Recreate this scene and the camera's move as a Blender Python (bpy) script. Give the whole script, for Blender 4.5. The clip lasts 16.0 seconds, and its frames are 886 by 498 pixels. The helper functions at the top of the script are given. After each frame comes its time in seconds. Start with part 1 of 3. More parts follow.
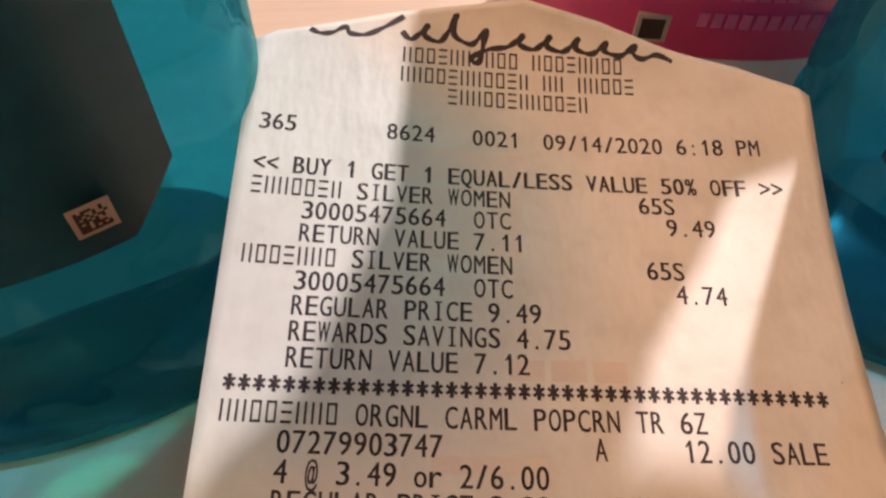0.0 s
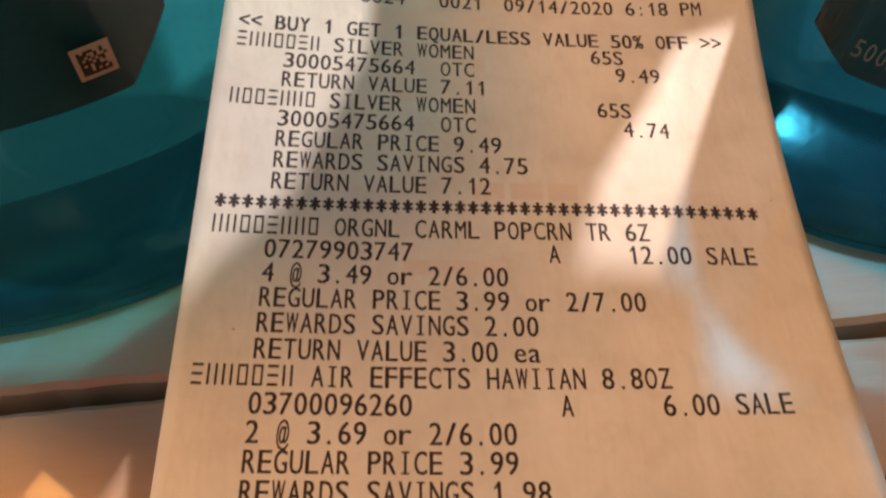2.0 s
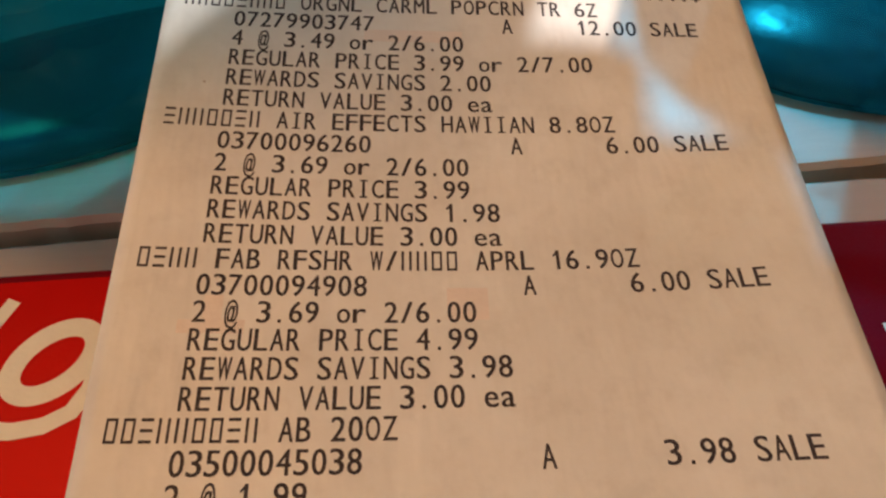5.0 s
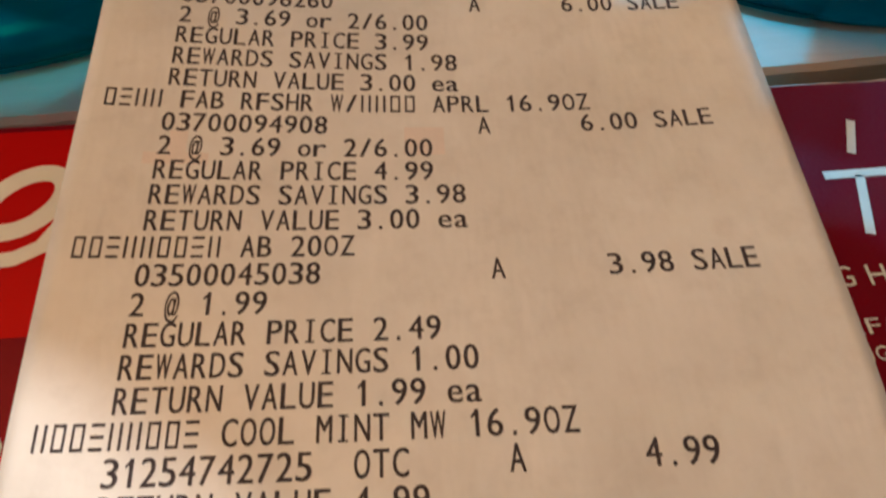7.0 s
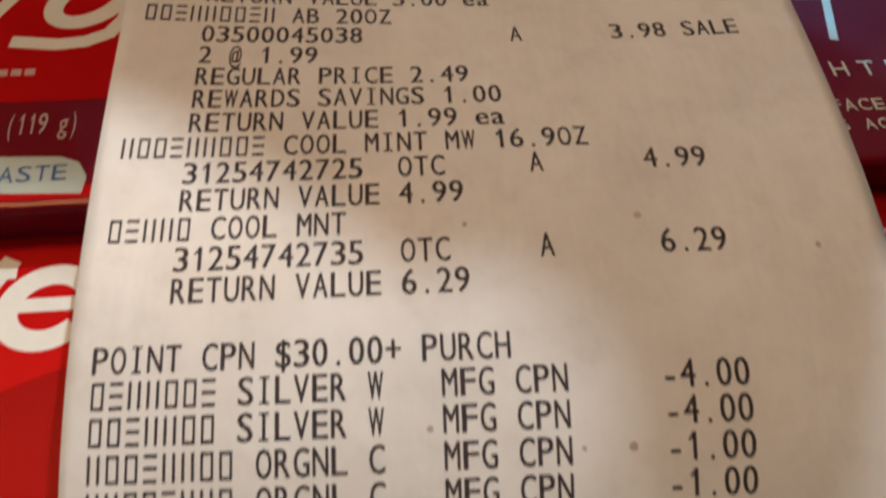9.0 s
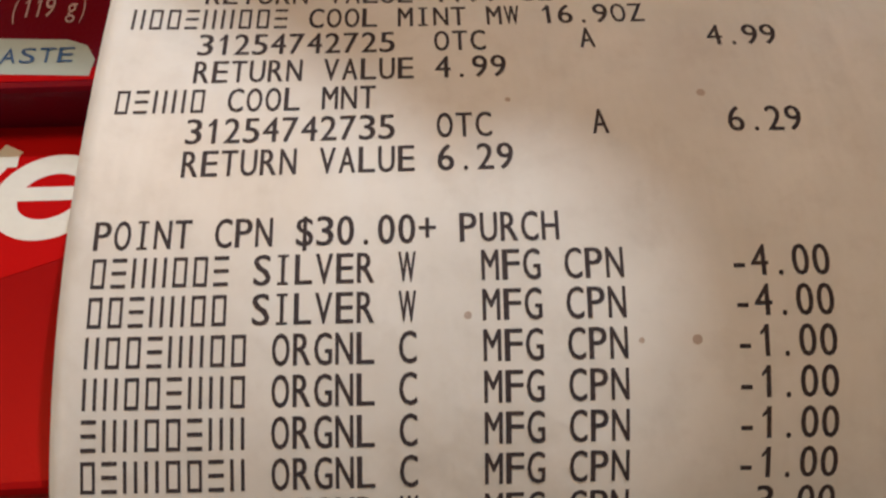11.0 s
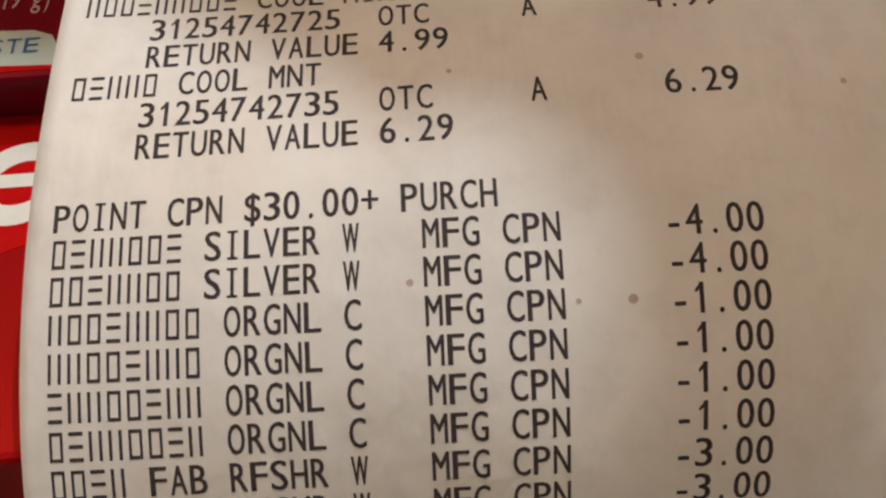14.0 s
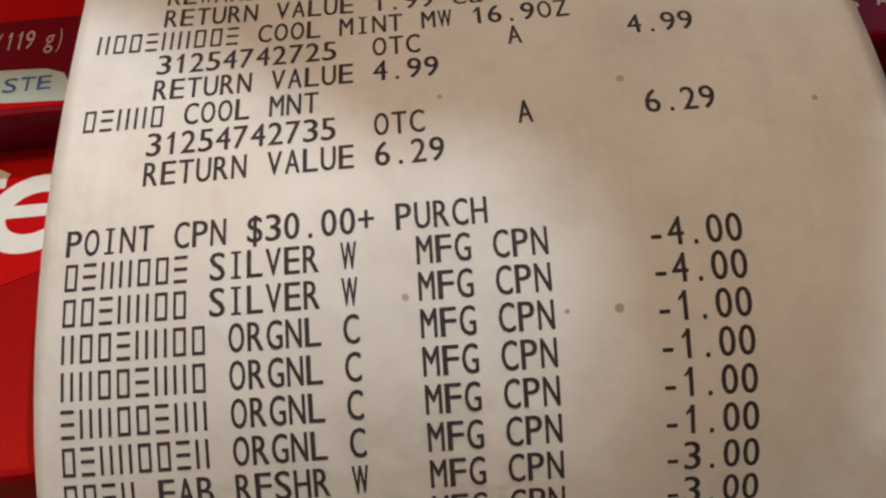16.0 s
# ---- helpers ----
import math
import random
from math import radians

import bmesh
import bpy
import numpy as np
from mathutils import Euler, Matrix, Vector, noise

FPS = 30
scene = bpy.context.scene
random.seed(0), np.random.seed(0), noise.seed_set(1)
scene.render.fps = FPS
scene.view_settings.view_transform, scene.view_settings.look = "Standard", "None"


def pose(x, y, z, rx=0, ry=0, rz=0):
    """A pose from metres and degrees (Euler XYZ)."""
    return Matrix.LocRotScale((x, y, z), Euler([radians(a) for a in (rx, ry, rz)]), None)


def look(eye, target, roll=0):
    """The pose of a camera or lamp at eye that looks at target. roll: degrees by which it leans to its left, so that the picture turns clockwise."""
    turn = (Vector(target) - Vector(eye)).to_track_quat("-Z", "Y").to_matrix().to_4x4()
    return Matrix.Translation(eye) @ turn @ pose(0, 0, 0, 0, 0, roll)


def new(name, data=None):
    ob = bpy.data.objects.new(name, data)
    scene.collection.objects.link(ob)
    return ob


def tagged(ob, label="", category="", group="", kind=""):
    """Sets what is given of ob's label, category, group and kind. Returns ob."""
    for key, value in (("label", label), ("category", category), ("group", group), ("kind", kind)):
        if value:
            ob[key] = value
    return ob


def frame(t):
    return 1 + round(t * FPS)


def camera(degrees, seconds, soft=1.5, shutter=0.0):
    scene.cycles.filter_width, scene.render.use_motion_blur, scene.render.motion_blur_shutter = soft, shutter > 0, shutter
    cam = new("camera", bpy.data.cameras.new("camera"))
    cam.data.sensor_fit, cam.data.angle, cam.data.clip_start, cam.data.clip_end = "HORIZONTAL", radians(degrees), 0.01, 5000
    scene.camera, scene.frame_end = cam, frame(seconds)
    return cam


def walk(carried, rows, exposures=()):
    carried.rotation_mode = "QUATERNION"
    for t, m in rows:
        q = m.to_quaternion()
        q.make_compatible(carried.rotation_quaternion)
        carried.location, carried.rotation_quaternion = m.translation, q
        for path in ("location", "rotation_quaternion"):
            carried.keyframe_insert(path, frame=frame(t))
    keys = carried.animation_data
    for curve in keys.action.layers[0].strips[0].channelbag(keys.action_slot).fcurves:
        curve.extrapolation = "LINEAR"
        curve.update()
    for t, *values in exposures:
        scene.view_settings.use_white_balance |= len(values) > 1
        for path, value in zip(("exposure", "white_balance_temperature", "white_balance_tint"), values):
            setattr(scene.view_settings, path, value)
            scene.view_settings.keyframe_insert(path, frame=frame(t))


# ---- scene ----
cam = camera(58.28, 16.0, soft=2.3, shutter=0.5)
PATH = [
    (0, -0.01243, 0.00923, 0.13653, 34.14, -1.24, 0.39),
    (0.5, -0.01217, 0.00806, 0.13337, 33.85, -1.18, -0.22),
    (1, -0.01195, 0.00224, 0.13311, 33.75, -1.20, -0.64),
    (1.5, -0.01010, -0.00755, 0.13528, 33.57, -1.46, -0.95),
    (2, -0.00973, -0.01388, 0.13392, 33.52, -1.30, -0.82),
    (2.5, -0.00845, -0.01848, 0.13151, 33.19, -1.15, -0.93),
    (3, -0.00766, -0.02521, 0.12674, 33.83, -1.07, -1.26),
    (3.2, -0.00724, -0.02930, 0.12129, 34.43, -0.90, -1.29),
    (5.5, -0.00309, -0.04636, 0.12173, 34.00, -1.20, -1.32),
    (6, -0.00138, -0.05033, 0.11886, 32.89, -1.63, -1.66),
    (6.5, -0.00213, -0.05463, 0.11821, 32.47, -1.91, -1.64),
    (7, -0.00197, -0.05936, 0.11614, 32.69, -1.89, -2.00),
    (7.5, -0.00119, -0.06654, 0.11187, 32.56, -2.15, -2.34),
    (8, -0.00256, -0.07259, 0.11130, 32.25, -2.56, -2.16),
    (8.5, -0.00705, -0.07777, 0.11460, 33.26, -3.09, -2.24),
    (9, -0.00798, -0.08928, 0.11175, 32.95, -3.22, -2.53),
    (9.5, -0.00957, -0.09599, 0.11370, 32.26, -3.71, -2.28),
    (10, -0.01009, -0.09394, 0.10926, 33.48, -3.66, -1.31),
    (12.5, -0.00557, -0.09571, 0.09272, 30.54, -1.52, -0.71),
    (13, -0.00388, -0.09418, 0.09686, 29.00, -1.07, -1.32),
    (13.5, -0.00275, -0.09515, 0.09955, 30.26, -0.47, -1.62),
    (14, -0.00228, -0.09608, 0.10070, 31.27, 0.01, -1.70),
    (14.5, -0.00236, -0.09678, 0.10024, 31.83, 0.36, -1.79),
    (15, -0.00184, -0.09725, 0.10134, 31.97, 0.64, -1.97),
    (15.5, -0.00104, -0.09728, 0.10232, 32.25, 1.12, -2.24),
    (16, -0.00122, -0.09919, 0.10256, 33.72, 1.04, -2.43),
]
EXPOSURES = [(0.0, -0.10, 7500, 16), (2.5, -0.27, 8600, 17), (5.5, -0.28, 6900, 4), (7.0, -0.28, 6600, 1), (8.5, -0.48, 6200, -2), (10.0, -0.58, 6200, -1), (12.5, -0.57, 6050, -3), (14.5, -0.55, 6000, -4), (16.0, -0.56, 5950, -4)]
walk(cam, [(r[0], pose(*r[1:])) for r in PATH], EXPOSURES)

# ---------------------------------------------------------------- light
SUN_AZ, SUN_EL = 23.2, 47.0           # degrees: from the back, a little from the right


def build_light():
    world = bpy.data.worlds.new("world")
    scene.world = world
    world.use_nodes = True
    nt = world.node_tree
    sky = nt.nodes.new("ShaderNodeTexSky")
    sky.sky_type, sky.sun_disc = "NISHITA", False
    sky.sun_elevation, sky.sun_rotation = radians(SUN_EL), radians(SUN_AZ)
    nt.links.new(sky.outputs[0], nt.nodes["Background"].inputs[0])
    nt.nodes["Background"].inputs[1].default_value = 0.1
    az, el = radians(SUN_AZ), radians(SUN_EL)
    way = Vector((math.sin(az) * math.cos(el), math.cos(az) * math.cos(el), math.sin(el)))
    sun = bpy.data.lights.new("sun", "SUN")
    sun.energy, sun.angle, sun.color = 3.3, radians(1.2), (0.95, 0.93, 1.0)
    new("sun", sun).matrix_world = look(way * 4, (0, 0, 0))
    day = bpy.data.lights.new("window_daylight", "AREA")
    day.shape, day.size, day.size_y, day.energy, day.color = "RECTANGLE", 1.85, 1.0, 7, (0.55, 0.80, 1.0)
    new("window_daylight", day).matrix_world = look((0.24, 1.16, 1.07), (0.24, 0, 0.7))
    side = bpy.data.lights.new("side_window_daylight", "AREA")
    side.shape, side.size, side.size_y, side.energy, side.color = "RECTANGLE", 1.3, 1.0, 14, (0.70, 0.88, 1.0)
    new("side_window_daylight", side).matrix_world = look((-2.15, -0.9, 0.75), (0, -0.9, 0.55))
    # Unseen lamp, added for the warm fill light in the shaded parts.
    lamp = bpy.data.lights.new("added_warm_lamp", "AREA")
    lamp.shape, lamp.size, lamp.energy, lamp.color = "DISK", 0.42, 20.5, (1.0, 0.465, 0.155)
    new("added_warm_lamp", lamp).matrix_world = look((-0.80, 0.50, 1.87), (-0.80, 0.50, 0))


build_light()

# ---------------------------------------------------------------- materials


def material(name, color, rough=0.5, metal=0.0, coat=0.0, spec=0.5):
    m = bpy.data.materials.new(name)
    m.use_nodes = True
    b = m.node_tree.nodes["Principled BSDF"]
    b.inputs["Base Color"].default_value = (*color, 1)
    b.inputs["Roughness"].default_value = rough
    b.inputs["Metallic"].default_value = metal
    b.inputs["Coat Weight"].default_value = coat
    b.inputs["Specular IOR Level"].default_value = spec
    return m


def add(m, kind, **values):
    n = m.node_tree.nodes.new(kind)
    for key, value in values.items():
        n.inputs[key.replace("_", " ")].default_value = value
    return n


def link(m, a, b):
    m.node_tree.links.new(a, b)


def coords(m, scale=(1, 1, 1), turn=0.0):
    tc, mp = add(m, "ShaderNodeTexCoord"), add(m, "ShaderNodeMapping")
    mp.inputs["Scale"].default_value = scale
    mp.inputs["Rotation"].default_value = (0, 0, radians(turn))
    link(m, tc.outputs["Object"], mp.inputs[0])
    return mp.outputs[0]


def noise_tex(m, at, scale, detail=4.0, rough=0.55):
    n = add(m, "ShaderNodeTexNoise", Scale=scale, Detail=detail, Roughness=rough)
    link(m, at, n.inputs["Vector"])
    return n.outputs["Fac"]


def ramp(m, fac, stops):
    r = m.node_tree.nodes.new("ShaderNodeValToRGB")
    e = r.color_ramp.elements
    while len(e) < len(stops):
        e.new(0.5)
    for el, (p, c) in zip(e, stops):
        el.position, el.color = p, (*c, 1)
    link(m, fac, r.inputs[0])
    return r.outputs[0]


def bump(m, height, distance, strength=1.0, after=None):
    b = add(m, "ShaderNodeBump", Distance=distance, Strength=strength)
    link(m, height, b.inputs["Height"])
    if after is not None:
        link(m, after, b.inputs["Normal"])
    link(m, b.outputs[0], m.node_tree.nodes["Principled BSDF"].inputs["Normal"])
    return b.outputs[0]


def mix(m, fac, a, b, blend="MIX"):
    n = m.node_tree.nodes.new("ShaderNodeMix")
    n.data_type, n.blend_type = "RGBA", blend
    for sock, val in ((n.inputs[0], fac), (n.inputs[6], a), (n.inputs[7], b)):
        if isinstance(val, (int, float)):
            sock.default_value = val
        elif isinstance(val, tuple):
            sock.default_value = (*val, 1)
        else:
            link(m, val, sock)
    return n.outputs[2]


def base(m, color):
    link(m, color, m.node_tree.nodes["Principled BSDF"].inputs["Base Color"])


def paper_material():
    m = material("thermal_paper", (0.83, 0.81, 0.78), 0.42, spec=0.35)
    at = coords(m)
    fine, blotch = noise_tex(m, at, 1400, 3), noise_tex(m, at, 55, 5, 0.6)
    tint = mix(m, ramp(m, blotch, [(0.35, (0, 0, 0)), (0.7, (1, 1, 1))]), (0.86, 0.84, 0.81), (0.74, 0.71, 0.67))
    grime = ramp(m, noise_tex(m, at, 210, 4, 0.65), [(0.28, (0.93, 0.92, 0.91)), (0.50, (1, 1, 1))])
    base(m, mix(m, 1.0, tint, grime, "MULTIPLY"))
    first = bump(m, noise_tex(m, coords(m, (1.0, 0.35, 1.0)), 42, 5), 0.0017, 0.9)
    first = bump(m, noise_tex(m, coords(m, (1.0, 0.5, 1.0), 4), 150, 3), 0.0005, 0.25, first)
    bump(m, fine, 0.00003, 0.5, first)
    return m


def ink_material(name, color):
    m = material(name, color, 0.6, spec=0.2)
    at = coords(m)
    base(m, mix(m, noise_tex(m, at, 2500, 3), tuple(c * 0.6 for c in color), tuple(min(1, c * 1.9 + 0.015) for c in color)))
    return m


def tinted_plastic(name, deep, clear_tint, glow, slant, foot_top, foot_side, side_from, side_low, side_clear):
    """Clear coloured plastic filled with liquid, deep on the front wall. Foot, side, shoulder and back wall are
    cleared by position to place patches of tinted sun outside the bottle. Light goes straight through, tinted."""
    m = bpy.data.materials.new(name)
    m.use_nodes = True
    nt = m.node_tree
    nt.nodes.remove(nt.nodes["Principled BSDF"])
    out = nt.nodes["Material Output"]
    at = coords(m)
    where = nt.nodes.new("ShaderNodeSeparateXYZ")
    link(m, at, where.inputs[0])
    x, y, z = where.outputs

    def span(value, lo, hi):
        n = nt.nodes.new("ShaderNodeMapRange")
        n.interpolation_type = "SMOOTHSTEP"
        n.inputs["From Min"].default_value, n.inputs["From Max"].default_value = lo, hi
        link(m, value, n.inputs["Value"])
        return n.outputs[0]

    def calc(kind, a, b):
        n = nt.nodes.new("ShaderNodeMath")
        n.operation = kind
        for sock, val in zip(n.inputs, (a, b)):
            if isinstance(val, (int, float)):
                sock.default_value = val
            else:
                link(m, val, sock)
        return n.outputs[0]

    thick = noise_tex(m, coords(m, (1, 1, 0.5)), 26, 3)
    ripple = ramp(m, noise_tex(m, coords(m, (1, 1, 2.2), 25), 70, 1.5), [(0.30, (0.6, 0.6, 0.6)), (0.50, (1, 1, 1))])
    low = calc("ADD", z, calc("MULTIPLY", x, slant))
    low = calc("ADD", low, calc("MULTIPLY", calc("SUBTRACT", thick, 0.5), 0.005))
    foot = calc("MULTIPLY", span(low, foot_top + 0.002, foot_top - 0.002), span(x, foot_side + 0.002, foot_side - 0.002))
    foot = calc("MULTIPLY", foot, ripple)
    side = calc("MULTIPLY", calc("MULTIPLY", span(x, side_from, side_from + 0.004), span(z, side_low, side_low + 0.004)), side_clear)
    # Cleared zones are laid out to set where the tinted sunlight lands.
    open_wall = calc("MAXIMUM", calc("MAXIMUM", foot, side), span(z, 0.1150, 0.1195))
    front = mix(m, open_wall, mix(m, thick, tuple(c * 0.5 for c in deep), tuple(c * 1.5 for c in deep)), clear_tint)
    # Back wall cleared by its position so the sun gets in.
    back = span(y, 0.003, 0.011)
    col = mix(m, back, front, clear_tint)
    clear = nt.nodes.new("ShaderNodeBsdfTransparent")
    link(m, col, clear.inputs[0])
    cloud = add(m, "ShaderNodeBsdfTranslucent")
    streak = ramp(m, noise_tex(m, coords(m, (0.6, 0.6, 3.0), 12), 34, 4, 0.6), [(0.30, tuple(c * 0.35 for c in glow)), (0.70, glow)])
    link(m, streak, cloud.inputs[0])
    milky = nt.nodes.new("ShaderNodeMixShader")
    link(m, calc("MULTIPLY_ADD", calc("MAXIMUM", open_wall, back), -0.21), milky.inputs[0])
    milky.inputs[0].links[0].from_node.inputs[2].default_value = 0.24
    link(m, clear.outputs[0], milky.inputs[1])
    link(m, cloud.outputs[0], milky.inputs[2])
    lens = add(m, "ShaderNodeBsdfRefraction", Roughness=0.0, IOR=1.33)
    lens.inputs["Color"].default_value = (0.0, clear_tint[1] * 0.34, clear_tint[2] * 0.36, 1)
    bent = nt.nodes.new("ShaderNodeMixShader")
    link(m, calc("MULTIPLY", calc("SUBTRACT", 1.0, calc("MAXIMUM", open_wall, back)), 0.34), bent.inputs[0])
    link(m, milky.outputs[0], bent.inputs[1])
    link(m, lens.outputs[0], bent.inputs[2])
    milky = bent
    gloss = add(m, "ShaderNodeBsdfGlossy", Roughness=0.07)
    gloss.inputs["Color"].default_value = (0.30, 0.90, 0.95, 1)
    bp = add(m, "ShaderNodeBump", Distance=0.004, Strength=0.9)
    link(m, noise_tex(m, coords(m, (1, 1, 0.7)), 45, 2), bp.inputs["Height"])
    link(m, bp.outputs[0], gloss.inputs["Normal"])
    lw = add(m, "ShaderNodeLayerWeight", Blend=0.5)
    link(m, bp.outputs[0], lw.inputs["Normal"])
    top = nt.nodes.new("ShaderNodeMixShader")
    sheen = calc("MULTIPLY_ADD", calc("POWER", lw.outputs["Facing"], 4.0), 0.5)
    link(m, sheen, top.inputs[0])
    top.inputs[0].links[0].from_node.inputs[2].default_value = 0.03
    link(m, milky.outputs[0], top.inputs[1])
    link(m, gloss.outputs[0], top.inputs[2])
    link(m, top.outputs[0], out.inputs[0])
    return m


def wood_material(name, light, dark, rough):
    m = material(name, light, rough, coat=0.25)
    info = add(m, "ShaderNodeObjectInfo")
    at = coords(m, (1.0, 9.0, 9.0))
    grain = noise_tex(m, at, 26, 6, 0.65)
    broad = noise_tex(m, coords(m, (1, 3, 3)), 9, 3)
    col = mix(m, grain, dark, light)
    col = mix(m, ramp(m, broad, [(0.35, (0, 0, 0)), (0.75, (0.5, 0.5, 0.5))]), col, tuple(c * 0.72 for c in light))
    base(m, mix(m, ramp(m, info.outputs["Random"], [(0, (0.0, 0.0, 0.0)), (1, (0.3, 0.3, 0.3))]), col, dark))
    bump(m, grain, 0.0004, 0.5)
    return m


def foil_material(name, color, dark, sparkle, gloss=0.0):
    """Printed, laminated carton with a fine metallic sparkle."""
    m = material(name, color, 0.34, 0.06, gloss, 0.03)
    at = coords(m)
    base(m, mix(m, noise_tex(m, at, 35, 3), dark, color))
    vor = add(m, "ShaderNodeTexVoronoi", Scale=2200.0)
    link(m, at, vor.inputs["Vector"])
    first = bump(m, vor.outputs["Distance"], 0.00012, sparkle)
    bump(m, noise_tex(m, at, 60, 3), 0.0006, 0.16, first)
    return m


def plain(name, color, rough=0.45, grain=80, amount=0.12, coat=0.0, depth=0.0002):
    m = material(name, color, rough, coat=coat)
    at = coords(m)
    base(m, mix(m, noise_tex(m, at, grain, 5), tuple(c * (1 - amount) for c in color), tuple(min(1, c * (1 + amount)) for c in color)))
    bump(m, noise_tex(m, at, grain * 3, 4), depth, 0.4)
    return m


PAPER = paper_material()
INK = ink_material("thermal_ink", (0.042, 0.032, 0.036))
SHOW = plain("print_showing_through", (0.825, 0.73, 0.675), 0.45, 300, 0.08)
SPOT = plain("paper_spot", (0.52, 0.42, 0.36), 0.6, 900)
TEAL = tinted_plastic("teal_clear_plastic", (0.0, 0.13, 0.165), (0.002, 0.76, 1.0), (0.0, 0.42, 0.48), 0.7, 0.0150, 0.022, 0.026, 0.046, 0.55)
# Same plastic; clear zones and glow set apart for its own sun patches.
TEAL_SECOND = tinted_plastic("teal_clear_plastic_right", (0.0, 0.10, 0.125), (0.002, 0.76, 1.0), (0.0, 0.24, 0.30), 0.0, 0.032, -0.001, -0.006, 0.066, 0.9)
PINK_PRINT = plain("pale_pink_print", (0.90, 0.20, 0.40), 0.4, 300, 0.1)
LABEL_DARK = plain("dark_teal_label", (0.012, 0.135, 0.180), 0.22, 60, 0.5, 0.15, 0.0006)
INNER_DARK = plain("dark_teal_inner_disc", (0.0, 0.07, 0.08), 0.20, 30, 0.5, 0.0, 0.0004)
INNER_DARK.node_tree.nodes["Principled BSDF"].inputs["Specular IOR Level"].default_value = 0.15
LABEL_BACK = plain("pale_back_label", (0.42, 0.62, 0.64), 0.5, 60, 0.1)
LABEL_BACK.node_tree.nodes["Principled BSDF"].inputs["Alpha"].default_value = 0.22
TAG = plain("buff_code_tag", (0.62, 0.52, 0.42), 0.55, 700, 0.1)
CODE = plain("code_brown", (0.05, 0.03, 0.025), 0.6, 900)
CAP = plain("black_cap_plastic", (0.02, 0.025, 0.03), 0.35, 200)
WHITE_PRINT = plain("white_print", (0.72, 0.74, 0.70), 0.4, 400, 0.08)
GREY_PRINT = plain("grey_teal_print", (0.15, 0.22, 0.24), 0.45, 400, 0.08)
PALE_PRINT = plain("pale_print", (0.55, 0.36, 0.36), 0.45, 400, 0.08)
PANEL_PRINT = plain("pale_green_print", (0.44, 0.52, 0.48), 0.4, 300, 0.08)
BLUE_PRINT = plain("blue_print", (0.02, 0.09, 0.25), 0.4, 400, 0.1)
RED = foil_material("red_foil_carton", (0.50, 0.003, 0.006), (0.38, 0.002, 0.004), 0.08)
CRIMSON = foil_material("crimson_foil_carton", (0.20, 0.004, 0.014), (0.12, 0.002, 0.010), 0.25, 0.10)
RED_GLOSS = foil_material("red_mirror_foil", (0.90, 0.05, 0.03), (0.75, 0.03, 0.02), 0.03, 0.3)
RED_GLOSS.node_tree.nodes["Principled BSDF"].inputs["Metallic"].default_value = 0.8
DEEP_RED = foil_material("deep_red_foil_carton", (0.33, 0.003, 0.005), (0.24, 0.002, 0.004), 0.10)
WOOD = wood_material("table_wood", (0.62, 0.50, 0.40), (0.44, 0.32, 0.23), 0.38)
GAP_SHADE_WOOD = wood_material("gap_shade_wood", (0.075, 0.038, 0.018), (0.04, 0.02, 0.01), 0.8)
PINK = plain("pink_label", (0.90, 0.055, 0.27), 0.35, 70, 0.15, 0.3)
WHITE_PLASTIC = plain("white_bottle_plastic", (0.80, 0.79, 0.84), 0.4, 120, 0.05)
WALL = plain("wall_paint", (0.72, 0.62, 0.50), 0.85, 12, 0.06)
CEILING = plain("ceiling_paint", (0.78, 0.74, 0.68), 0.9, 12, 0.04)
FLOOR = wood_material("floor_wood", (0.34, 0.22, 0.13), (0.20, 0.12, 0.07), 0.5)
FRAME = plain("window_frame_paint", (0.78, 0.77, 0.74), 0.5, 40, 0.05)
GLOW = material("lamp_glass", (0.9, 0.85, 0.75), 0.4)
GLOW.node_tree.nodes["Principled BSDF"].inputs["Emission Color"].default_value = (1.0, 0.62, 0.32, 1)
GLOW.node_tree.nodes["Principled BSDF"].inputs["Emission Strength"].default_value = 6

# ---------------------------------------------------------------- helpers


def part(name, bm, mat, parent=None, label="", smooth=False):
    me = bpy.data.meshes.new(name)
    bm.normal_update()
    bm.to_mesh(me)
    bm.free()
    me.materials.append(mat)
    if smooth:
        me.polygons.foreach_set("use_smooth", [True] * len(me.polygons))
    ob = new(name, me)
    if parent is not None:
        ob.parent = parent
    return tagged(ob, label)


def empty(name, m=None):
    ob = new(name)
    ob.empty_display_size = 0.02
    if m is not None:
        ob.matrix_world = m
    return ob


def box_bm(x0, y0, z0, x1, y1, z1, bevel=0.0, seg=2):
    bm = bmesh.new()
    bmesh.ops.create_cube(bm, size=1, matrix=Matrix.Translation(((x0 + x1) / 2, (y0 + y1) / 2, (z0 + z1) / 2)) @ Matrix.Diagonal((x1 - x0, y1 - y0, z1 - z0, 1)))
    if bevel:
        bmesh.ops.bevel(bm, geom=bm.edges[:], offset=bevel, segments=seg, affect="EDGES", profile=0.6)
    return bm


def loft(rings, cap=True):
    """Closed rings of equal length, joined in order."""
    bm = bmesh.new()
    vs = [[bm.verts.new(p) for p in r] for r in rings]
    n = len(vs[0])
    for a, b in zip(vs, vs[1:]):
        for i in range(n):
            bm.faces.new((a[i], a[(i + 1) % n], b[(i + 1) % n], b[i]))
    if cap:
        bm.faces.new(vs[0][::-1])
        bm.faces.new(vs[-1])
    return bm


def slab(outline, z0, z1):
    """A flat piece with an outline of (x, y) and a thickness."""
    return loft([[(x, y, z0) for x, y in outline], [(x, y, z1) for x, y in outline]])


